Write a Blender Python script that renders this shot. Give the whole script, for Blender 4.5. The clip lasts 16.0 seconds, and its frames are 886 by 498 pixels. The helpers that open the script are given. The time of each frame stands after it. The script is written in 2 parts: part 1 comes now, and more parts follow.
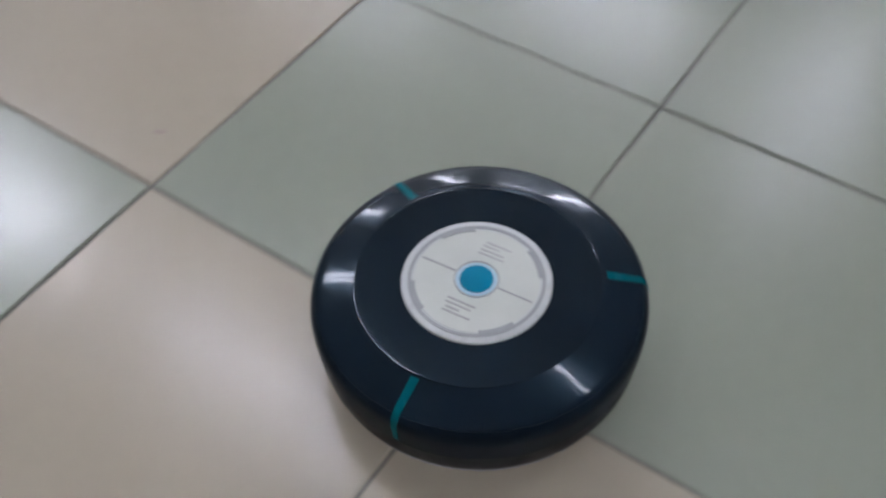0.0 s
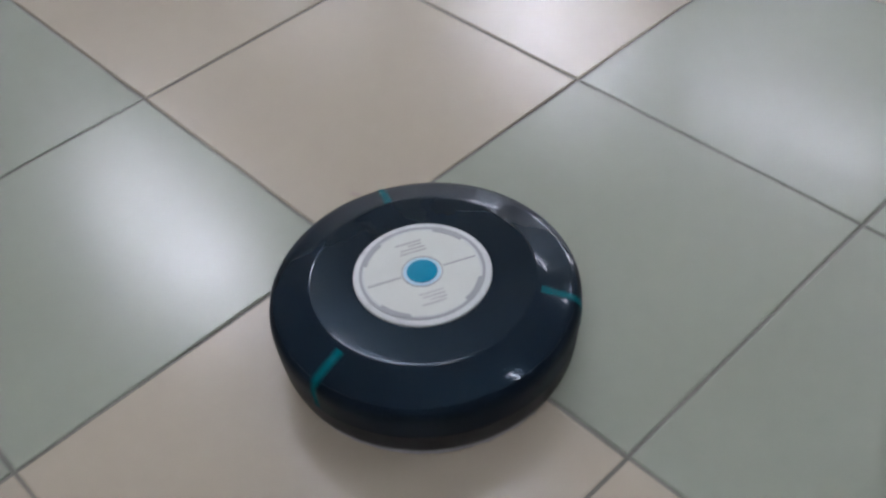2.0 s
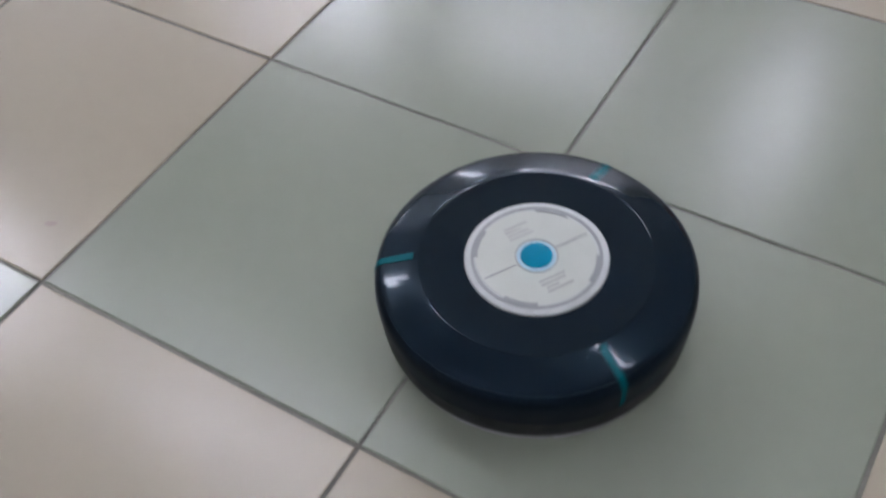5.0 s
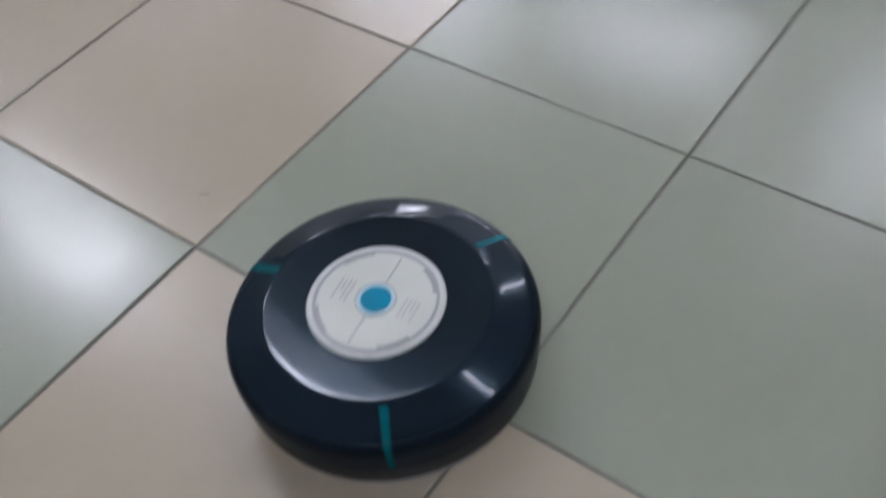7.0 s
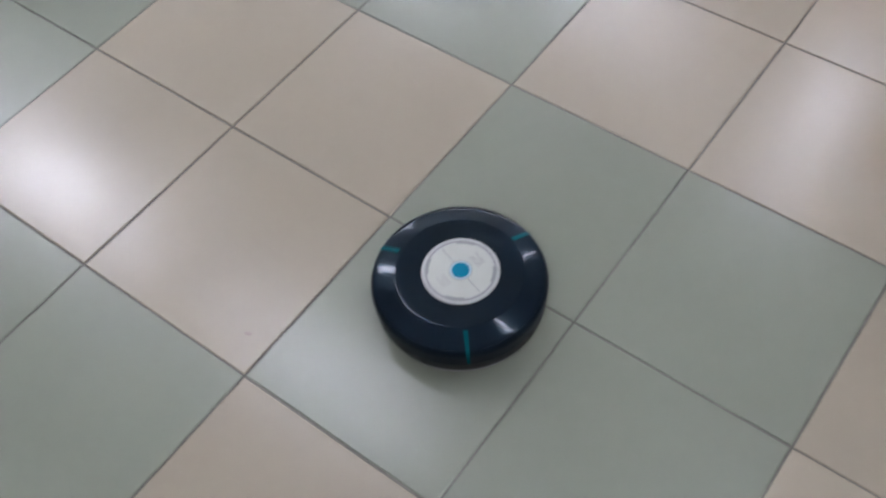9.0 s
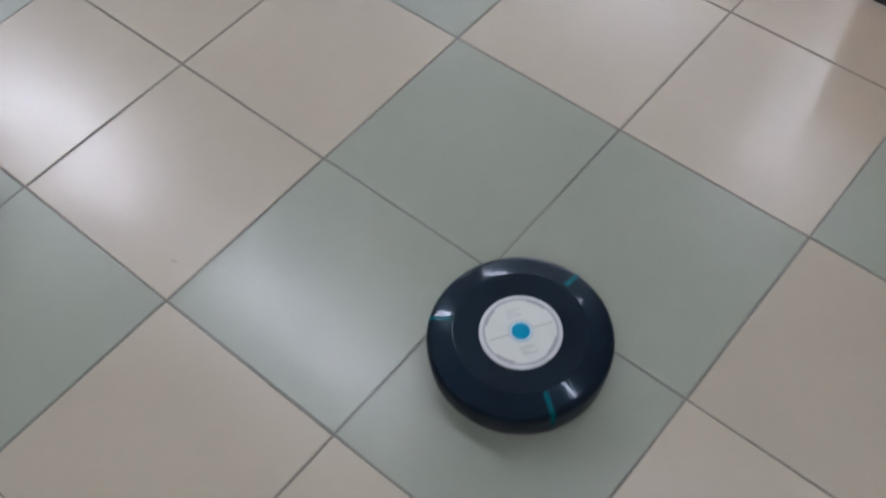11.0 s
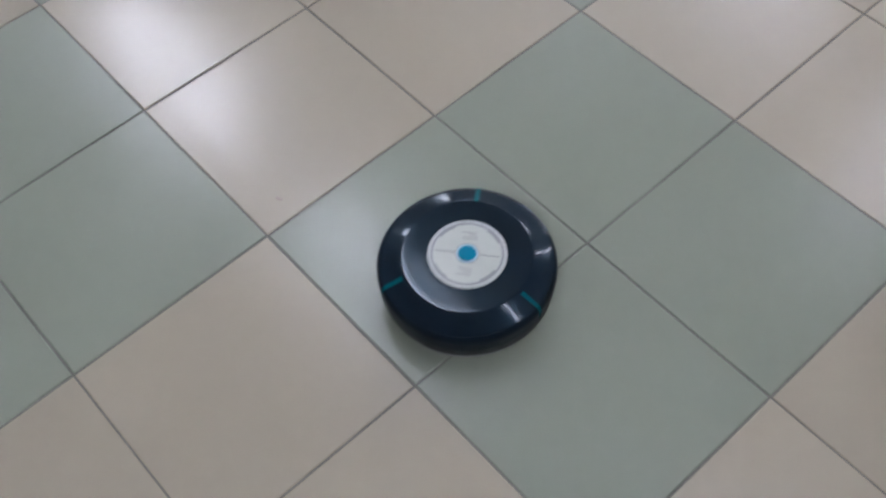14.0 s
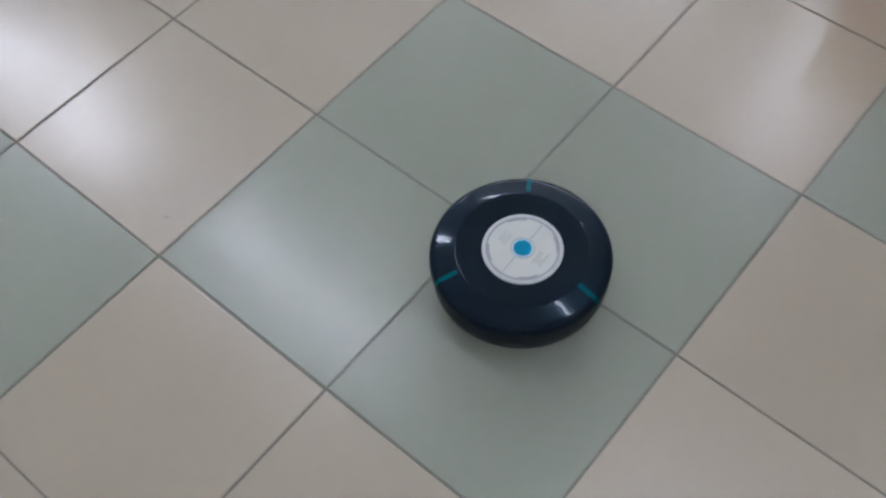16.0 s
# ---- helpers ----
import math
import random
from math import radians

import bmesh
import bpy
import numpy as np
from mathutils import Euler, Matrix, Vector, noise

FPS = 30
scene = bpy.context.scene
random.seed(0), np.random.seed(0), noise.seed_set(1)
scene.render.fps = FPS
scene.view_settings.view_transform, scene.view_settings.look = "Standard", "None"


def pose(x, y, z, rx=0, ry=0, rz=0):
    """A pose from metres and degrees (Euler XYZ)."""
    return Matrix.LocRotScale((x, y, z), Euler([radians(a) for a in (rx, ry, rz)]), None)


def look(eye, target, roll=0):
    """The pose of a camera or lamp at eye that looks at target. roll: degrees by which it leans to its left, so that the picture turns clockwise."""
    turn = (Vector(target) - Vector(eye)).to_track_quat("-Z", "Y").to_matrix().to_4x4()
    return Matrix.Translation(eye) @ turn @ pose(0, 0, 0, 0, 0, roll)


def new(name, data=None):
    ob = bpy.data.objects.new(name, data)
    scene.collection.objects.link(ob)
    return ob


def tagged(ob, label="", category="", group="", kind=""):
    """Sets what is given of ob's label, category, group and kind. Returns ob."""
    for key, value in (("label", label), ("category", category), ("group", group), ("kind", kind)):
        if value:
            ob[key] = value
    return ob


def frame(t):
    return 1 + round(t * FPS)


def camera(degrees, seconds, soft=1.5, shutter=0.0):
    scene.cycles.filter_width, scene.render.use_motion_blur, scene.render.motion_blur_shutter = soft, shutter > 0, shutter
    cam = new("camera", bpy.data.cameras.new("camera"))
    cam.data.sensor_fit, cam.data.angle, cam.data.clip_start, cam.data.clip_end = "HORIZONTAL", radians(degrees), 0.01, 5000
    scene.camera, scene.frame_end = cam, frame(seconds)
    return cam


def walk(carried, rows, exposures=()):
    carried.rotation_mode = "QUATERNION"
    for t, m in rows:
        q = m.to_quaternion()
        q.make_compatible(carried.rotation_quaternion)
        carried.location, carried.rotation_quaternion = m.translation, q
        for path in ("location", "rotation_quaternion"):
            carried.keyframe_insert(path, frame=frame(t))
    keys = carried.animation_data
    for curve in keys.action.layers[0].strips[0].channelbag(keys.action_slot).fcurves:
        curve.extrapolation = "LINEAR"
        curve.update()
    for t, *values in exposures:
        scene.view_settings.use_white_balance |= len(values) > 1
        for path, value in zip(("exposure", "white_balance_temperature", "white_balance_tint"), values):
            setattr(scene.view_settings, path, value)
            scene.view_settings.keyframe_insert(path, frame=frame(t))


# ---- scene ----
cam = camera(46.3, 16.0, soft=2.3, shutter=0.8)
walk(cam, [
    (0, look((0.5791, -0.3529, 0.6790), (0.2094, 0.1493, -0.1028), -2.48)),
    (0.2, look((0.5737, -0.3641, 0.6829), (0.1825, 0.1120, -0.1047), -4.48)),
    (0.5, look((0.5761, -0.3850, 0.6810), (0.1499, 0.0774, -0.0965), -5.85)),
    (0.7, look((0.5812, -0.3831, 0.6709), (0.1477, 0.0739, -0.1058), -6.02)),
    (1, look((0.5624, -0.3791, 0.6787), (0.0942, 0.0501, -0.0938), -6.53)),
    (1.2, look((0.5640, -0.3856, 0.6719), (0.0564, 0.0434, -0.0753), -6.93)),
    (1.5, look((0.5682, -0.3775, 0.6671), (0.0561, 0.0660, -0.0685), -5.15)),
    (1.8, look((0.5719, -0.3745, 0.6763), (0.0368, 0.0673, -0.0438), -6.16)),
    (2, look((0.5756, -0.3711, 0.6710), (0.0432, 0.0860, -0.0415), -5.16)),
    (2.3, look((0.5830, -0.3617, 0.6805), (0.0486, 0.1072, -0.0227), -6.57)),
    (2.5, look((0.5784, -0.3646, 0.6799), (0.0635, 0.1178, -0.0287), -5.74)),
    (2.8, look((0.5871, -0.3434, 0.6915), (0.0955, 0.1423, -0.0312), -7.21)),
    (3, look((0.5976, -0.3187, 0.6902), (0.1455, 0.1906, -0.0421), -6.05)),
    (3.2, look((0.6106, -0.2991, 0.6853), (0.1732, 0.2210, -0.0483), -6.71)),
    (3.3, look((0.6004, -0.3119, 0.7012), (0.1861, 0.2246, -0.0340), -4.94)),
    (3.5, look((0.6146, -0.2931, 0.6970), (0.1921, 0.2391, -0.0367), -6.19)),
    (3.8, look((0.6282, -0.2882, 0.6813), (0.2073, 0.2653, -0.0374), -6.84)),
    (4, look((0.6186, -0.2818, 0.6848), (0.2461, 0.2865, -0.0488), -3.88)),
    (4.2, look((0.6202, -0.2765, 0.6876), (0.2560, 0.2872, -0.0537), -4.13)),
    (6.3, look((0.6219, -0.3144, 0.6837), (0.2322, 0.1782, -0.0945), -6.96)),
    (6.5, look((0.6172, -0.3272, 0.6856), (0.2232, 0.1784, -0.0820), -6.54)),
    (6.7, look((0.6138, -0.3211, 0.6898), (0.2140, 0.1733, -0.0820), -7.01)),
    (7, look((0.6163, -0.3344, 0.7051), (0.1721, 0.1494, -0.0489), -8.70)),
    (7.1, look((0.596, -0.343, 0.705), (-0.296, 0.615, -0.807), -8.6)),
    (7.2, look((0.5829, -0.3453, 0.7190), (0.1494, 0.1264, -0.0489), -7.94)),
    (7.3, look((0.5907, -0.3393, 0.7518), (0.1781, 0.1109, -0.0401), -7.71)),
    (7.5, look((0.5862, -0.3234, 0.8298), (0.1899, 0.1108, 0.0208), -7.26)),
    (7.6, look((0.577, -0.322, 0.893), (-0.205, 0.540, -0.734), -7.1)),
    (7.7, look((0.561, -0.293, 0.957), (-0.247, 0.526, -0.679), -9.8)),
    (7.8, look((0.616, -0.324, 0.975), (-0.271, 0.547, -0.591), -10.0)),
    (7.9, look((0.616, -0.343, 1.001), (-0.221, 0.530, -0.592), -8.1)),
    (8, look((0.6481, -0.3273, 1.0441), (0.2202, 0.0782, 0.2363), -10.46)),
    (8.1, look((0.623, -0.348, 1.108), (-0.160, 0.477, -0.537), -8.2)),
    (8.2, look((0.635, -0.340, 1.152), (-0.165, 0.468, -0.493), -9.2)),
    (8.3, look((0.6451, -0.3237, 1.2008), (0.2281, 0.0649, 0.3792), -11.62)),
    (8.4, look((0.682, -0.317, 1.221), (-0.186, 0.449, -0.410), -12.4)),
    (8.5, look((0.6937, -0.3219, 1.2329), (0.2710, 0.0697, 0.4155), -10.79)),
    (8.7, look((0.6800, -0.3422, 1.2770), (0.3030, 0.0881, 0.4568), -5.88)),
    (10.8, look((0.8358, -0.2917, 1.2829), (0.4583, 0.1163, 0.4517), -4.49)),
    (11, look((0.8392, -0.3040, 1.2734), (0.4595, 0.1019, 0.4421), -4.00)),
    (11.3, look((0.8452, -0.3040, 1.2715), (0.4488, 0.0960, 0.4451), -5.52)),
    (11.5, look((0.8514, -0.3088, 1.2666), (0.4432, 0.0799, 0.4407), -6.40)),
    (11.7, look((0.8304, -0.3355, 1.2667), (0.4377, 0.0411, 0.4277), -4.04)),
    (12, look((0.8246, -0.3326, 1.2812), (0.4130, 0.0211, 0.4413), -4.72)),
    (12.2, look((0.8358, -0.3471, 1.2689), (0.4124, 0.0051, 0.4342), -4.27)),
    (12.5, look((0.8295, -0.3385, 1.2791), (0.3986, -0.0107, 0.4384), -5.13)),
    (13, look((0.8368, -0.3410, 1.2722), (0.3933, -0.0120, 0.4385), -4.91)),
    (13.5, look((0.8416, -0.3310, 1.2694), (0.4041, -0.0015, 0.4328), -4.94)),
    (14, look((0.8326, -0.3381, 1.2734), (0.4120, 0.0005, 0.4317), -3.80)),
    (14.5, look((0.8387, -0.3348, 1.2728), (0.4199, 0.0136, 0.4342), -3.83)),
    (15, look((0.8412, -0.3338, 1.2700), (0.4343, 0.0310, 0.4325), -3.64)),
    (15.5, look((0.8410, -0.3170, 1.2615), (0.4586, 0.0600, 0.4179), -3.45)),
    (16, look((0.8494, -0.3083, 1.2671), (0.4907, 0.0773, 0.4170), -3.68)),
], exposures=[(0, 0.30, 6500, 7.5), (2.0, 0.32, 6500, 7.5), (4.2, 0.34, 6520, 8), (6.5, 0.30, 6510, 7.5), (8.0, 0.35, 6540, 8.5), (11.0, 0.33, 6380, 7.5), (12.5, 0.34, 6360, 7), (14.0, 0.33, 6300, 7), (16.0, 0.31, 6280, 6.5)])

# ---- world and light ----
T = 1 / 3            # tile pitch
CEIL = 2.8           # ceiling height
ROOM = (-19, 12, -10, 23)   # room outline in tiles: u0, u1, v0, v1
world = bpy.data.worlds.new("world")
scene.world = world
world.use_nodes = True
world.node_tree.nodes["Background"].inputs[0].default_value = (0.6, 0.65, 0.7, 1)
world.node_tree.nodes["Background"].inputs[1].default_value = 0.05
TUBE_POWER = 76.0
SINGLE_POWER = 57.0
# fluorescent fixtures on the ceiling: x, y, turn in degrees, whether they hold a single tube
# the last one, unseen behind the camera, is added to brighten the near floor
FIXTURES = [(-3.0, 1.0, 0, False), (-1.24, 0.94, 0, True), (-2.85, 3.5, 0, False), (-1.36, 3.6, 0, True), (-0.05, 3.42, 90, True), (1.05, 0.95, 0, True),
            (-1.4, 6.9, 0, False), (-2.9, 6.9, 0, False), (-5.2, 3.6, 0, False), (-5.2, 6.9, 0, False), (1.35, -1.6, 0, False)]


# ---- materials ----
def material(name, base, rough=0.5, metal=0.0, spec=0.5, coat=0.0):
    m = bpy.data.materials.new(name)
    m.use_nodes = True
    s = m.node_tree.nodes["Principled BSDF"]
    s.inputs["Base Color"].default_value = (*base, 1)
    s.inputs["Roughness"].default_value = rough
    s.inputs["Metallic"].default_value = metal
    s.inputs["Specular IOR Level"].default_value = spec
    s.inputs["Coat Weight"].default_value = coat
    s.inputs["Coat Roughness"].default_value = 0.05
    return m


def node(m, kind, **values):
    n = m.node_tree.nodes.new(kind)
    for k, v in values.items():
        n.inputs[k].default_value = v
    return n


def link(m, a, b):
    m.node_tree.links.new(a, b)


def grain(m, base, other, scale, amount=1.0, fine=None, rough=None, bump=0.0, bump_scale=None, pieces=0.0):
    """Two scales of colour variation, roughness variation and relief, in metres of the object's own space."""
    s = m.node_tree.nodes["Principled BSDF"]
    co = node(m, "ShaderNodeTexCoord")
    info = node(m, "ShaderNodeObjectInfo")
    move = m.node_tree.nodes.new("ShaderNodeVectorMath")
    move.operation = "MULTIPLY_ADD"
    spread = node(m, "ShaderNodeCombineXYZ")
    for axis in "XYZ":
        link(m, info.outputs["Random"], spread.inputs[axis])
    move.inputs[1].default_value = (1, 1, 1)
    many = m.node_tree.nodes.new("ShaderNodeVectorMath")
    many.operation = "SCALE"
    many.inputs["Scale"].default_value = 37.0
    link(m, spread.outputs[0], many.inputs[0])
    link(m, co.outputs["Object"], move.inputs[0])
    link(m, many.outputs[0], move.inputs[2])
    big = node(m, "ShaderNodeTexNoise", Scale=scale, Detail=2.0, Roughness=0.5)
    small = node(m, "ShaderNodeTexNoise", Scale=fine or scale * 9, Detail=3.0)
    link(m, move.outputs[0], big.inputs["Vector"])
    link(m, move.outputs[0], small.inputs["Vector"])
    both = m.node_tree.nodes.new("ShaderNodeMath")
    both.operation = "MULTIPLY_ADD"
    both.inputs[1].default_value = 0.4
    link(m, small.outputs[0], both.inputs[0])
    link(m, big.outputs[0], both.inputs[2])
    ramp = m.node_tree.nodes.new("ShaderNodeMapRange")
    ramp.inputs["From Min"].default_value, ramp.inputs["From Max"].default_value = 0.35, 1.05
    ramp.inputs["To Max"].default_value = amount
    link(m, both.outputs[0], ramp.inputs["Value"])
    mix = m.node_tree.nodes.new("ShaderNodeMix")
    mix.data_type = "RGBA"
    mix.inputs[6].default_value, mix.inputs[7].default_value = (*base, 1), (*other, 1)
    link(m, ramp.outputs[0], mix.inputs[0])
    colour = mix.outputs[2]
    if pieces:
        hue = node(m, "ShaderNodeHueSaturation")
        lift = m.node_tree.nodes.new("ShaderNodeMapRange")
        lift.inputs["To Min"].default_value, lift.inputs["To Max"].default_value = 1 - pieces, 1 + pieces
        link(m, info.outputs["Random"], lift.inputs["Value"])
        link(m, lift.outputs[0], hue.inputs["Value"])
        link(m, colour, hue.inputs["Color"])
        colour = hue.outputs[0]
    link(m, colour, s.inputs["Base Color"])
    if rough:
        vary = m.node_tree.nodes.new("ShaderNodeMapRange")
        vary.inputs["From Min"].default_value, vary.inputs["From Max"].default_value = 0.3, 0.75
        vary.inputs["To Min"].default_value, vary.inputs["To Max"].default_value = rough
        link(m, big.outputs[0], vary.inputs["Value"])
        link(m, vary.outputs[0], s.inputs["Roughness"])
    if bump:
        wave = node(m, "ShaderNodeTexNoise", Scale=bump_scale or scale * 4, Detail=2.0)
        link(m, move.outputs[0], wave.inputs["Vector"])
        b = node(m, "ShaderNodeBump", Strength=1.0, Distance=bump)
        link(m, wave.outputs[0], b.inputs["Height"])
        link(m, b.outputs[0], s.inputs["Normal"])
    return m


def polish(m, rough, wave, scale):
    """A clear hard skin with the gentle waves of moulded plastic."""
    s = m.node_tree.nodes["Principled BSDF"]
    s.inputs["Coat Roughness"].default_value = rough
    co = node(m, "ShaderNodeTexCoord")
    waves = node(m, "ShaderNodeTexNoise", Scale=scale, Detail=1.0)
    link(m, co.outputs["Object"], waves.inputs["Vector"])
    b = node(m, "ShaderNodeBump", Strength=1.0, Distance=wave)
    link(m, waves.outputs[0], b.inputs["Height"])
    link(m, b.outputs[0], s.inputs["Coat Normal"])
    return m


def glow(name, colour, power):
    m = material(name, (0.8, 0.8, 0.8))
    s = m.node_tree.nodes["Principled BSDF"]
    s.inputs["Emission Color"].default_value = (*colour, 1)
    s.inputs["Emission Strength"].default_value = power
    return m


BEIGE = grain(material("beige_glaze", (0.36, 0.31, 0.29), 0.2), (0.395, 0.347, 0.268), (0.416, 0.366, 0.283), 4, 1.0, 60, (0.20, 0.265), 0.00012, 5, 0.03)
GREEN = grain(material("green_glaze", (0.22, 0.24, 0.22), 0.2), (0.259, 0.280, 0.222), (0.274, 0.296, 0.237), 4, 1.0, 60, (0.20, 0.265), 0.00012, 5, 0.03)
GROUT = grain(material("grout", (0.1, 0.09, 0.08), 0.9), (0.115, 0.112, 0.096), (0.24, 0.23, 0.195), 12, 1.0, 220, (0.8, 0.95), 0.0006, 400)
STAIN = material("dried_dirt", (0.325, 0.26, 0.215), 0.6)
WALL = grain(material("wall_paint", (0.75, 0.74, 0.72), 0.7), (0.72, 0.71, 0.68), (0.78, 0.77, 0.74), 1.2, 1.0, 60, (0.6, 0.75), 0.0006, 160)
CEILING = grain(material("ceiling_paint", (0.8, 0.8, 0.8), 0.85), (0.78, 0.78, 0.77), (0.82, 0.82, 0.81), 1.5, 1.0, 80, (0.8, 0.9), 0.0005, 200)
SHELL = polish(grain(material("navy_plastic", (0.004, 0.005, 0.009), 0.20, spec=0.09, coat=0.21), (0.0050, 0.0100, 0.0165), (0.0066, 0.0126, 0.0200), 12, 1.0, 40), 0.05, 0.00012, 30)
LID = polish(grain(material("navy_lid_plastic", (0.004, 0.005, 0.009), 0.17, spec=0.12, coat=0.40), (0.0050, 0.0100, 0.0165), (0.0066, 0.0126, 0.0200), 12, 1.0, 40), 0.06, 0.00018, 34)
SIDE = grain(material("navy_satin_plastic", (0.006, 0.008, 0.014), 0.4, spec=0.08), (0.0042, 0.0076, 0.0126), (0.0058, 0.0098, 0.0155), 30, 1.0, 90, (0.36, 0.46))
BUMPER = grain(material("black_rubber", (0.012, 0.012, 0.014), 0.5, spec=0.25), (0.006, 0.006, 0.008), (0.011, 0.011, 0.013), 40, 1.0, 500, (0.42, 0.6), 0.0002, 300)
TEAL = grain(material("teal_plastic", (0.0, 0.2, 0.22), 0.35, spec=0.07), (0.0004, 0.082, 0.098), (0.0008, 0.098, 0.114), 60, 1.0, 500, (0.2, 0.3))
PAPER = grain(material("white_label", (0.7, 0.7, 0.68), 0.4), (0.585, 0.612, 0.555), (0.64, 0.667, 0.607), 35, 1.0, 300, (0.35, 0.5), 0.0001, 60)
RIM = grain(material("white_rim_plastic", (0.7, 0.7, 0.7), 0.3), (0.548, 0.572, 0.560), (0.607, 0.633, 0.617), 50, 1.0, 300, (0.25, 0.35))
GREY = material("grey_print", (0.33, 0.34, 0.345), 0.5)
FAINT = material("faint_print", (0.50, 0.50, 0.485), 0.5)
PRINT = material("worn_print", (0.41, 0.41, 0.40), 0.5)
BLUE = grain(material("blue_button", (0.0, 0.25, 0.45), 0.3, spec=0.09), (0.001, 0.20, 0.32), (0.002, 0.22, 0.345), 80, 1.0, 500, (0.28, 0.36))
PALE = material("pale_blue_print", (0.42, 0.62, 0.72), 0.4)
CLOTH = grain(material("microfibre", (0.6, 0.58, 0.57), 0.95), (0.30, 0.295, 0.30), (0.40, 0.39, 0.40), 60, 1.0, 700, (0.9, 1.0), 0.0015, 500)
ORANGE = grain(material("orange_laminate", (0.45, 0.13, 0.05), 0.35), (0.64, 0.19, 0.022), (0.72, 0.23, 0.034), 6, 1.0, 90, (0.3, 0.45), 0.0002, 80)
BLACK = grain(material("black_plinth", (0.02, 0.02, 0.02), 0.5), (0.014, 0.013, 0.013), (0.024, 0.022, 0.022), 15, 1.0, 200, (0.4, 0.55))
ENAMEL = grain(material("white_enamel", (0.75, 0.75, 0.75), 0.35), (0.74, 0.74, 0.73), (0.78, 0.78, 0.77), 5, 1.0, 60, (0.3, 0.4))
TUBE = glow("fluorescent_tube", (0.90, 0.905, 1.10), TUBE_POWER)
SINGLE_TUBE = glow("bright_fluorescent_tube", (0.89, 0.90, 1.11), SINGLE_POWER)
for m in (SHELL, LID, SIDE):
    m.node_tree.nodes["Principled BSDF"].inputs["Specular Tint"].default_value = (0.42, 0.76, 1.0, 1)
STEEL = material("steel", (0.55, 0.55, 0.56), 0.3, 1.0)


# ---- mesh helpers ----
def part(name, bm, mat, parent=None, label="", smooth=None):
    """Links a bmesh as one mesh object, under a thing or a part."""
    data = bpy.data.meshes.new(name)
    bmesh.ops.recalc_face_normals(bm, faces=bm.faces)
    bm.to_mesh(data)
    bm.free()
    data.materials.append(mat)
    if smooth is not None:
        data.shade_smooth()
        data.set_sharp_from_angle(angle=radians(smooth))
    ob = new(name, data)
    ob.parent = parent
    return tagged(ob, label)


def box(x0, x1, y0, y1, z0, z1, bevel=0.0, segments=2):
    bm = bmesh.new()
    bmesh.ops.create_cube(bm, size=1)
    for v in bm.verts:
        v.co = ((x0 + x1) / 2 + v.co.x * (x1 - x0), (y0 + y1) / 2 + v.co.y * (y1 - y0), (z0 + z1) / 2 + v.co.z * (z1 - z0))
    if bevel:
        bmesh.ops.bevel(bm, geom=bm.edges[:], offset=bevel, segments=segments, affect="EDGES", profile=0.5)
    return bm


def lathe(profile, steps=128, closed=False):
    """A turned form from (radius, height) pairs."""
    bm = bmesh.new()
    rings = []
    for r, z in profile:
        if r < 1e-6:
            rings.append([bm.verts.new((0, 0, z))])
        else:
            rings.append([bm.verts.new((r * math.cos(a), r * math.sin(a), z)) for a in (2 * math.pi * i / steps for i in range(steps))])
    pairs = list(zip(rings, rings[1:]))
    if closed:
        pairs.append((rings[-1], rings[0]))
    for a, b in pairs:
        for i in range(steps):
            j = (i + 1) % steps
            if len(a) == 1 and len(b) == 1:
                continue
            if len(a) == 1:
                bm.faces.new((a[0], b[i], b[j]))
            elif len(b) == 1:
                bm.faces.new((a[i], a[j], b[0]))
            else:
                bm.faces.new((a[i], a[j], b[j], b[i]))
    return bm


def smooth_profile(points, steps=5):
    """A rounder profile through the given (radius, height) pairs."""
    out = []
    for i in range(len(points) - 1):
        p0, p1, p2, p3 = (points[max(i - 1, 0)], points[i], points[i + 1], points[min(i + 2, len(points) - 1)])
        for k in range(steps):
            t = k / steps
            out.append(tuple(0.5 * (2 * b + (c - a) * t + (2 * a - 5 * b + 4 * c - d) * t * t + (3 * b - a - 3 * c + d) * t ** 3)
                             for a, b, c, d in zip(p0, p1, p2, p3)))
    return out + [points[-1]]


# ---- the room ----
def build_room():
    u0, u1, v0, v1 = ROOM
    x0, x1, y0, y1 = u0 * T, u1 * T, v0 * T, v1 * T
    floor = part("floor", box(x0 - 0.2, x1 + 0.2, y0 - 0.2, y1 + 0.2, -0.12, -0.0016), GROUT)
    tagged(floor, "glazed tile floor in beige and green blocks with dark joints", "floor", kind="structure")
    for name, a in (("wall_north", (x0 - 0.2, x1 + 0.2, y1, y1 + 0.2)), ("wall_south", (x0 - 0.2, x1 + 0.2, y0 - 0.2, y0)),
                    ("wall_east", (x1, x1 + 0.2, y0, y1)), ("wall_west", (x0 - 0.2, x0, y0, y1))):
        tagged(part(name, box(*a, -0.0016, CEIL), WALL), "plain off-white painted wall", "wall", kind="structure")
    tagged(part("ceiling", box(x0 - 0.2, x1 + 0.2, y0 - 0.2, y1 + 0.2, CEIL, CEIL + 0.15), CEILING), "plain white painted ceiling", "ceiling", kind="structure")
    return floor


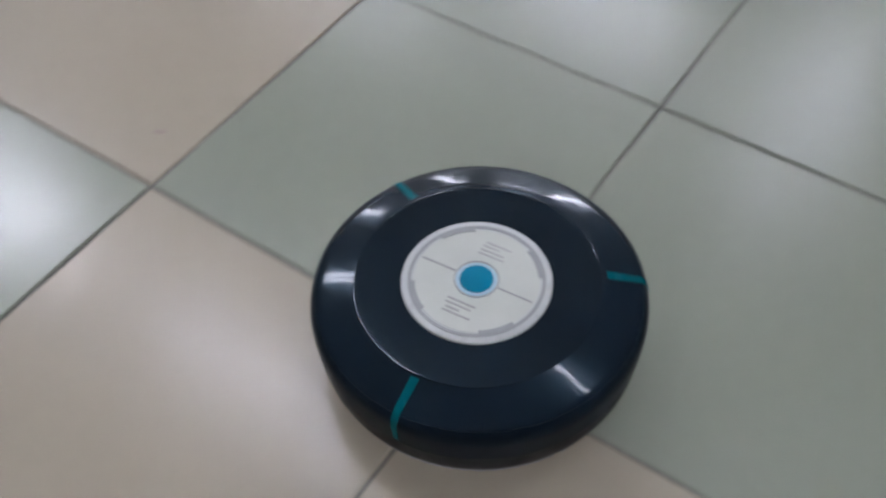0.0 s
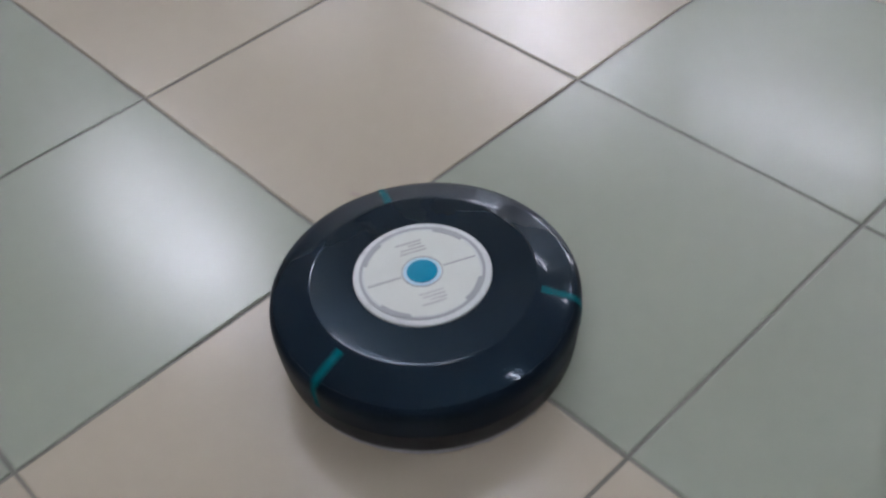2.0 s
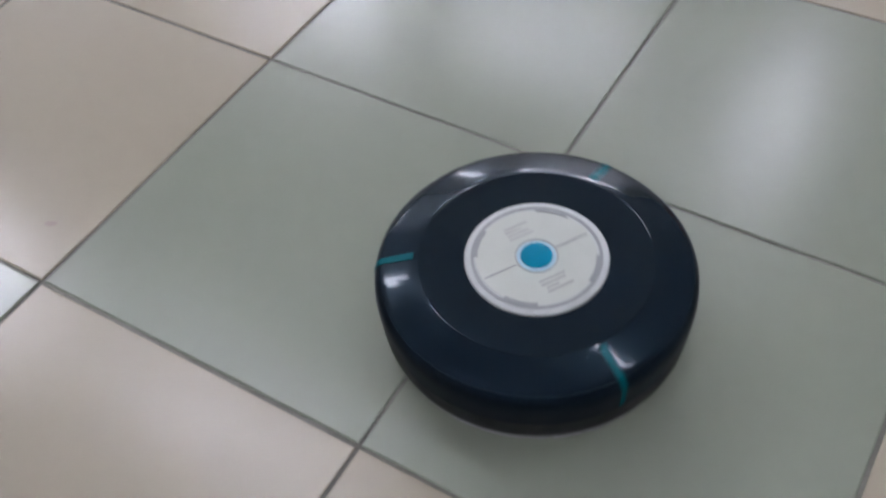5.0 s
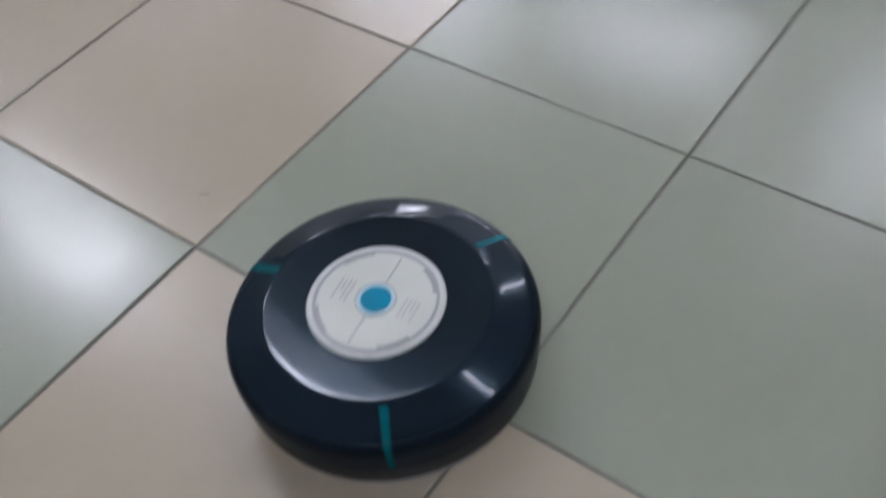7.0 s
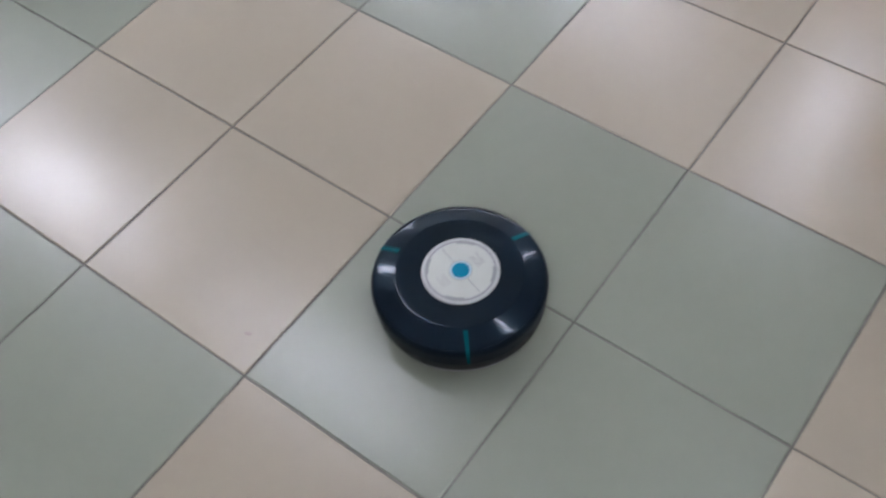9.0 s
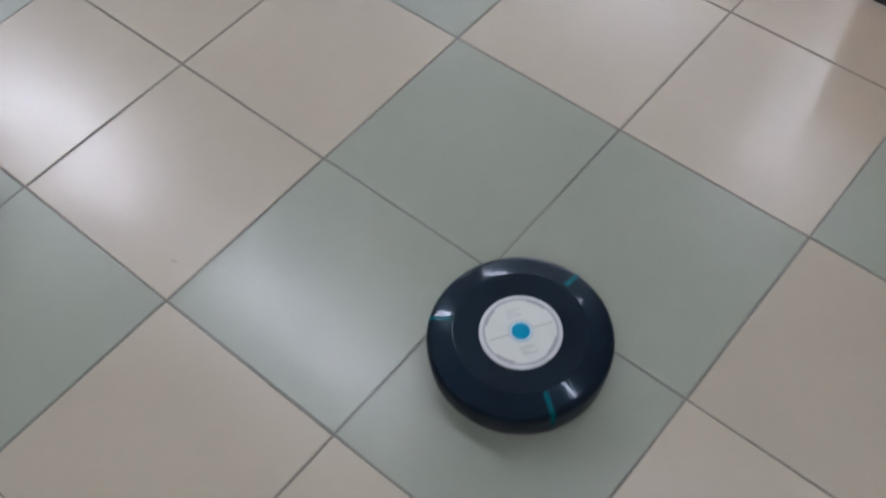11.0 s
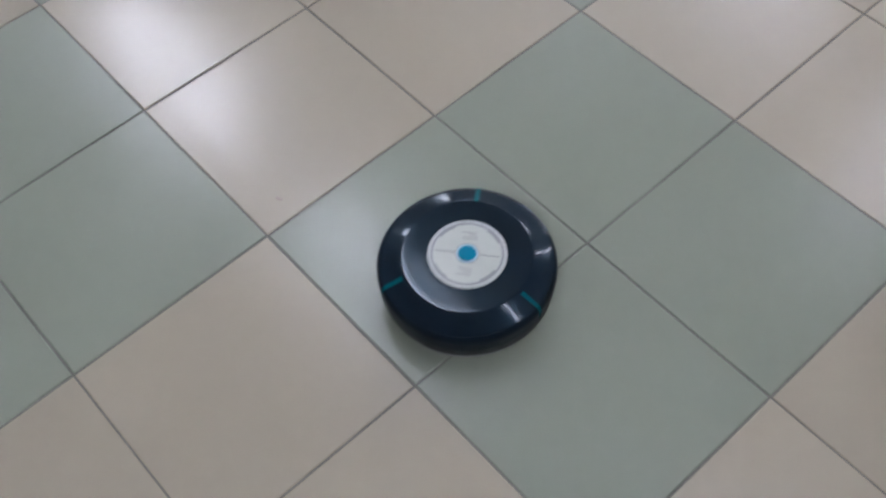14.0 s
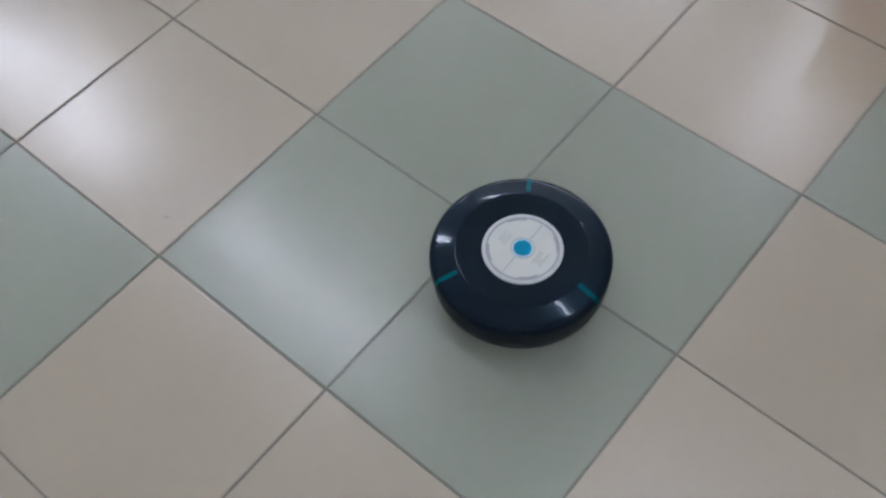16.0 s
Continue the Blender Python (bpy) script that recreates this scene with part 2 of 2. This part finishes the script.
def ceiling_light(x, y, turn, single):
    """A surface-mounted fixture with a white tray and one or two bare tubes."""
    light = new("ceiling_light")
    light.matrix_basis = pose(x, y, CEIL, 0, 0, turn)
    wide = 0.32
    bm = bmesh.new()
    for a in ((-0.62, 0.62, -wide / 2 - 0.012, -wide / 2), (-0.62, 0.62, wide / 2, wide / 2 + 0.012), (-0.632, -0.62, -wide / 2 - 0.012, wide / 2 + 0.012), (0.62, 0.632, -wide / 2 - 0.012, wide / 2 + 0.012)):
        b = box(*a, -0.075, -0.001)
        data = bpy.data.meshes.new("rail")
        b.to_mesh(data)
        b.free()
        bm.from_mesh(data)
        bpy.data.meshes.remove(data)
    part("frame", bm, ENAMEL, light)
    part("tray", box(-0.618, 0.618, -wide / 2 + 0.002, wide / 2 - 0.002, -0.02, -0.001, 0.004), ENAMEL, light)
    for k in ((0.0,) if single else (-0.06, 0.06)):
        bm = bmesh.new()
        bmesh.ops.create_cone(bm, cap_ends=True, segments=14, radius1=0.014, radius2=0.014, depth=1.16,
                              matrix=Matrix.Translation((0, k, -0.05)) @ Matrix.Rotation(math.pi / 2, 4, "Y"))
        part("tube", bm, SINGLE_TUBE if single else TUBE, light, "glowing white fluorescent tube", 40)
        for e in (-0.6, 0.6):
            part("socket", box(e - 0.018, e + 0.018, k - 0.016, k + 0.016, -0.07, -0.019, 0.003), ENAMEL, light)
    return tagged(light, "lit white fluorescent ceiling fixture with bare tubes", "ceiling light", "ceiling lights")


# ---- the cleaning robot ----
def arc_strip(r0, r1, z, a0, a1, thick=0.0004, steps=24):
    """A flat curved bar of a ring, lying on a plate at height z."""
    bm = bmesh.new()
    cols = []
    for i in range(steps + 1):
        a = radians(a0 + (a1 - a0) * i / steps)
        cols.append([bm.verts.new((r * math.cos(a), r * math.sin(a), zz)) for r, zz in ((r0, z), (r1, z), (r1, z + thick), (r0, z + thick))])
    for a, b in zip(cols, cols[1:]):
        for i in range(4):
            j = (i + 1) % 4
            bm.faces.new((a[i], a[j], b[j], b[i]))
    bm.faces.new(cols[0])
    bm.faces.new(cols[-1][::-1])
    return bm


SHOULDER = [(0.08965, 0.07402), (0.0960, 0.07250), (0.1030, 0.07060), (0.1100, 0.06865), (0.1163, 0.06680), (0.1206, 0.0650), (0.1235, 0.0616), (0.1250, 0.0567), (0.1252, 0.0500), (0.1243, 0.0360)]


def marker_strip(turn):
    """A teal inlay that runs from the lid's edge over the shoulder and down the side."""
    run = smooth_profile([(0.0938, 0.07308)] + SHOULDER[2:], 3)
    bm = bmesh.new()
    rows = []
    for i, (r, z) in enumerate(run):
        f = i / (len(run) - 1)
        half = 0.0033 * (1 - 0.4 * f)
        a = radians(turn)
        row = []
        for lift in (0.0006, -0.0015):
            for side in (-1, 1):
                b = a + side * half / r
                row.append(bm.verts.new(((r + lift * 0.7) * math.cos(b), (r + lift * 0.7) * math.sin(b), z + lift * 0.7)))
        rows.append((row[0], row[1], row[3], row[2]))
    for a, b in zip(rows, rows[1:]):
        for i in range(4):
            j = (i + 1) % 4
            bm.faces.new((a[i], a[j], b[j], b[i]))
    bm.faces.new(rows[0])
    bm.faces.new(rows[-1][::-1])
    return bm


def cleaning_robot():
    robot = tagged(new("cleaning_robot"), "round navy plastic floor-mopping robot with white label gliding over tiles", "cleaning robot")
    split = 5
    part("shell", lathe(smooth_profile(SHOULDER[:split + 1], 5) + [(0.1198, 0.0638), (0.06, 0.0638), (0.06, 0.0690), (0.0850, 0.0700), (0.0858, 0.07385)], 160, True), SHELL, robot, "glossy navy plastic shoulder ring", 35)
    part("side_band", lathe(smooth_profile([(0.12068, 0.06492)] + SHOULDER[split + 1:], 5) + [(0.1241, 0.0338), (0.1236, 0.0335), (0.06, 0.0335), (0.06, 0.0630), (0.1196, 0.0633)], 160, True), SIDE, robot, "satin dark navy side band", 35)
    part("bumper", lathe([(0.05, 0.0098), (0.1150, 0.0082), (0.1186, 0.0090), (0.1209, 0.0118), (0.1224, 0.0178), (0.1234, 0.0260), (0.1240, 0.0333), (0.05, 0.0333)], 160, True), BUMPER, robot, "matt black rubber bumper ring", 50)
    lid = part("lid", lathe([(0.0, 0.07425)] + smooth_profile([(0.050, 0.07425), (0.062, 0.07426), (0.074, 0.07428), (0.082, 0.07431), (0.0890, 0.07430), (0.0905, 0.07420)], 4) + [(0.0905, 0.0732), (0.0, 0.0710)], 160), LID, robot, "flat glossy navy lid, faintly dished", 40)
    label = part("label_plate", lathe([(0.0, 0.0766), (0.0535, 0.0764), (0.0548, 0.0761), (0.0552, 0.0756), (0.0552, 0.0740), (0.0, 0.0740)], 128), RIM, robot, "round white label plate", 40)
    part("paper_disc", lathe([(0.0, 0.0768), (0.0462, 0.0766), (0.0462, 0.0760), (0.0, 0.0760)], 96), PAPER, label, "off-white printed paper disc")
    for a0, a1, r0, r1 in ((0, 360, 0.0478, 0.0502), (29, 61, 0.0450, 0.0485), (119, 151, 0.0450, 0.0485), (209, 241, 0.0450, 0.0485), (299, 331, 0.0450, 0.0485)):
        part("grey_ring", arc_strip(r0, r1, 0.0765, a0, a1, 0.00045 if a1 - a0 > 300 else 0.0007, 96 if a1 - a0 > 300 else 16), GREY, label, "printed grey ring")
    part("button_ring", arc_strip(0.0158, 0.0166, 0.0766, 0, 360, 0.0006, 64), GREY, label)
    part("button_halo", lathe([(0.0, 0.0772), (0.0150, 0.0771), (0.0152, 0.0766), (0.0, 0.0766)], 64), PALE, label, "pale blue halo round the button")
    part("button", lathe([(0.0, 0.0781), (0.0110, 0.0780), (0.0121, 0.0777), (0.0124, 0.0770), (0.0, 0.0768)], 64), BLUE, label, "round blue push button", 40)
    for y0, y1 in ((0.0175, 0.0445), (-0.0445, -0.0175)):
        part("dividing_line", box(-0.0005, 0.0005, y0, y1, 0.0764, 0.07715), GREY, label, "thin grey dividing line")
    for side, mat, rows in ((1, PRINT, ((0.0225, 0.011), (0.0262, 0.013), (0.0300, 0.009), (0.0335, 0.012))), (-1, FAINT, ((0.0225, 0.010), (0.0262, 0.012), (0.0300, 0.010), (0.0335, 0.011)))):
        for k, (r, half) in enumerate(rows):
            part("print_bar", box(min(side * r, side * (r + 0.0013)), max(side * r, side * (r + 0.0013)), -half + 0.002 * (k % 2), half - 0.0035 * (k % 3), 0.0764, 0.07708), mat, label)
    for turn in (0, 120, 240):
        part("marker_strip", marker_strip(turn), TEAL, robot, "teal inlay strip over the shoulder")
    ring = smooth_profile([(0.098, 0.0010), (0.1135, 0.0008), (0.1168, 0.0022), (0.1180, 0.0046), (0.1158, 0.0077), (0.098, 0.0080)], 3)
    bm = lathe(ring, 220)
    for v in bm.verts:
        a = math.atan2(v.co.y, v.co.x)
        k = 1 + 0.012 * noise.noise((a * 22, v.co.z * 300, 1.0)) * min(1, max(0, (v.co.xy.length - 0.1) / 0.012))
        v.co.x *= k
        v.co.y *= k
    part("mop_cloth", bm, CLOTH, robot, "pale microfibre mop cloth under the bumper", 60)
    for a in (90, 270):
        bm = bmesh.new()
        bmesh.ops.create_cone(bm, cap_ends=True, segments=28, radius1=0.02, radius2=0.02, depth=0.012,
                              matrix=Matrix.Rotation(radians(a), 4, "Z") @ Matrix.Translation((0.06, 0, 0.0202)) @ Matrix.Rotation(math.pi / 2, 4, "Y"))
        part("wheel", bm, BUMPER, robot, "small black drive wheel", 40)
    # lid and label sit slightly off the body's axis
    for child in robot.children:
        if child != label:
            child.location = (-0.0010, 0.0001, 0) if child == lid else (-0.0028, 0.0004, 0)
    return robot


# ---- other things ----
def low_cabinet():
    """An orange laminate cabinet on a black plinth."""
    cab = tagged(new("low_cabinet"), "low orange laminate cabinet on a black plinth on the tiles", "cabinet")
    cab.matrix_basis = pose(0.482, 1.17, 0)
    part("plinth", box(0, 0.9, 0.0, 0.45, 0.0004, 0.020, 0.003), BLACK, cab, "black plinth")
    part("carcass", box(0.0, 0.9, 0.018, 0.45, 0.0202, 0.327, 0.002), ORANGE, cab)
    part("top", box(-0.004, 0.904, -0.004, 0.455, 0.3272, 0.345, 0.003), ORANGE, cab)
    for a, b in ((0.004, 0.447), (0.453, 0.896)):
        door = part("door", box(a, b, 0.0, 0.0175, 0.0225, 0.3235, 0.002), ORANGE, cab)
        edge = b - 0.05 if a < 0.1 else a + 0.05
        part("handle", box(edge - 0.006, edge + 0.006, -0.022, -0.0002, 0.17, 0.27, 0.003), STEEL, door, "steel bar handle")
    return cab


def floor_spot():
    bm = bmesh.new()
    rim = [bm.verts.new((0.0062 * (1 + 0.35 * noise.noise((i * 0.9, 0, 0))) * math.cos(i * math.pi / 9), 0.0028 * (1 + 0.35 * noise.noise((0, i * 0.9, 0))) * math.sin(i * math.pi / 9), 0)) for i in range(18)]
    top = bm.verts.new((0, 0, 0.0004))
    for i in range(18):
        bm.faces.new((rim[i], rim[(i + 1) % 18], top))
    bm.faces.new(rim[::-1])
    spot = part("dirt_spot", bm, STAIN)
    spot.matrix_basis = pose(-0.041, 0.0535, 0.0009, 0, 0, 25)
    return tagged(spot, "small dried brown dirt spot on a beige tile", "dirt spot")


# ---- floor tiles ----
def tile_mesh(name, mat):
    """A pressed tile with a slightly cushioned edge."""
    half, bm = T / 2 - 0.0017, bmesh.new()
    rings = []
    for inset, z in ((0.0, -0.006), (0.0, -0.0011), (0.0006, -0.0004), (0.0018, 0.0)):
        h = half - inset
        rings.append([bm.verts.new((x * h, y * h, z)) for x, y in ((-1, -1), (1, -1), (1, 1), (-1, 1))])
    for a, b in zip(rings, rings[1:]):
        for i in range(4):
            j = (i + 1) % 4
            bm.faces.new((a[i], a[j], b[j], b[i]))
    bm.faces.new(rings[-1])
    data = bpy.data.meshes.new(name)
    bm.to_mesh(data)
    bm.free()
    data.materials.append(mat)
    return data


def lay_tiles(floor):
    u0, u1, v0, v1 = ROOM
    beige, green = tile_mesh("beige_tile", BEIGE), tile_mesh("green_tile", GREEN)
    rng = random.Random(5)
    rest = {True: ([], []), False: ([], [])}
    for u in range(u0, u1):
        for v in range(v0, v1):
            is_green = (u // 2 + v // 2) % 2 == 0
            data = green if is_green else beige
            m = pose((u + 0.5) * T + rng.uniform(-0.0003, 0.0003), (v + 0.5) * T + rng.uniform(-0.0003, 0.0003), rng.uniform(-0.0002, 0.0002),
                     rng.gauss(0, 0.07), rng.gauss(0, 0.07), rng.uniform(-0.03, 0.03))
            if -8 <= u < 6 and -5 <= v < 11:
                tile = new("tile", data)
                tile.parent = floor
                tile.matrix_basis = m
            else:
                verts, faces = rest[is_green]
                n = len(verts)
                verts += [m @ p.co for p in data.vertices]
                faces += [[n + i for i in f.vertices] for f in data.polygons]
    for is_green, (verts, faces) in rest.items():
        data = bpy.data.meshes.new("far_tiles")
        data.from_pydata(verts, [], faces)
        data.materials.append(GREEN if is_green else BEIGE)
        far = new("far_tiles", data)
        far.parent = floor
        tagged(far, kind="stuff")


floor_base = build_room()
for fixture in FIXTURES:
    ceiling_light(*fixture)
robot_mop = cleaning_robot()
low_cabinet()
floor_spot()
lay_tiles(floor_base)


def motions():
    walk(robot_mop, [
        (0, pose(0.3306, 0.0242, 0, 0, 0, -84.3)),
        (0.2, pose(0.3214, -0.0054, 0, 0, 0, -93.1)),
        (0.5, pose(0.2988, -0.0470, 0, 0, 0, -106.4)),
        (0.7, pose(0.2810, -0.0642, 0, 0, 0, -118.2)),
        (1, pose(0.2430, -0.0759, 0, 0, 0, -135.9)),
        (1.2, pose(0.2162, -0.0754, 0, 0, 0, -149.3)),
        (1.5, pose(0.1781, -0.0650, 0, 0, 0, -169.3)),
        (1.8, pose(0.1493, -0.0399, 0, 0, 0, -190.8)),
        (2, pose(0.1371, -0.0183, 0, 0, 0, -205.1)),
        (2.3, pose(0.1290, 0.0212, 0, 0, 0, -228.0)),
        (2.5, pose(0.1287, 0.0498, 0, 0, 0, -243.3)),
        (2.8, pose(0.1404, 0.0939, 0, 0, 0, -262.9)),
        (3, pose(0.1570, 0.1230, 0, 0, 0, -276.0)),
        (3.2, pose(0.1775, 0.1463, 0, 0, 0, -286.8)),
        (3.3, pose(0.1863, 0.1583, 0, 0, 0, -292.2)),
        (3.5, pose(0.2139, 0.1803, 0, 0, 0, -303.0)),
        (3.8, pose(0.2604, 0.2018, 0, 0, 0, -317.8)),
        (4, pose(0.2867, 0.2120, 0, 0, 0, -327.7)),
        (4.2, pose(0.3102, 0.2138, 0, 0, 0, -339.0)),
        (4.7, pose(0.3650, 0.2000, 0, 0, 0, -372.0)),
        (5.2, pose(0.4020, 0.1450, 0, 0, 0, -406.0)),
        (5.7, pose(0.3900, 0.0750, 0, 0, 0, -440.0)),
        (6, pose(0.3600, 0.0300, 0, 0, 0, -461.0)),
        (6.3, pose(0.3224, -0.0023, 0, 0, 0, -481.2)),
        (6.5, pose(0.2962, -0.0107, 0, 0, 0, -494.2)),
        (6.7, pose(0.2692, -0.0109, 0, 0, 0, -508.4)),
        (7, pose(0.2312, -0.0003, 0, 0, 0, -529.8)),
        (7.2, pose(0.2036, 0.0124, 0, 0, 0, -542.8)),
        (7.3, pose(0.1939, 0.0246, 0, 0, 0, -549.4)),
        (7.5, pose(0.1708, 0.0489, 0, 0, 0, -562.4)),
        (7.7, pose(0.1517, 0.0764, 0, 0, 0, -575.0)),
        (8, pose(0.1416, 0.1202, 0, 0, 0, -593.8)),
        (8.3, pose(0.1360, 0.1697, 0, 0, 0, -611.0)),
        (8.5, pose(0.1460, 0.2001, 0, 0, 0, -622.1)),
        (8.7, pose(0.1585, 0.2325, 0, 0, 0, -633.0)),
        (9.2, pose(0.2000, 0.3000, 0, 0, 0, -659.0)),
        (9.7, pose(0.2680, 0.3360, 0, 0, 0, -684.0)),
        (10.2, pose(0.3450, 0.3330, 0, 0, 0, -710.0)),
        (10.5, pose(0.3950, 0.3080, 0, 0, 0, -726.0)),
        (10.8, pose(0.4384, 0.2689, 0, 0, 0, -740.9)),
        (11, pose(0.4562, 0.2439, 0, 0, 0, -752.9)),
        (11.3, pose(0.4691, 0.2044, 0, 0, 0, -772.8)),
        (11.5, pose(0.4714, 0.1747, 0, 0, 0, -786.0)),
        (11.7, pose(0.4626, 0.1409, 0, 0, 0, -798.0)),
        (12, pose(0.4440, 0.1011, 0, 0, 0, -816.1)),
        (12.2, pose(0.4248, 0.0762, 0, 0, 0, -827.6)),
        (12.5, pose(0.3905, 0.0533, 0, 0, 0, -844.9)),
        (13, pose(0.3365, 0.0514, 0, 0, 0, -876.0)),
        (13.5, pose(0.2900, 0.0972, 0, 0, 0, -914.0)),
        (14, pose(0.2626, 0.1627, 0, 0, 0, -951.0)),
        (14.5, pose(0.2650, 0.2441, 0, 0, 0, -981.2)),
        (15, pose(0.2986, 0.2996, 0, 0, 0, -1011.0)),
        (15.5, pose(0.3666, 0.3180, 0, 0, 0, -1045.0)),
        (16, pose(0.4302, 0.2998, 0, 0, 0, -1078.4)),
    ])


motions()
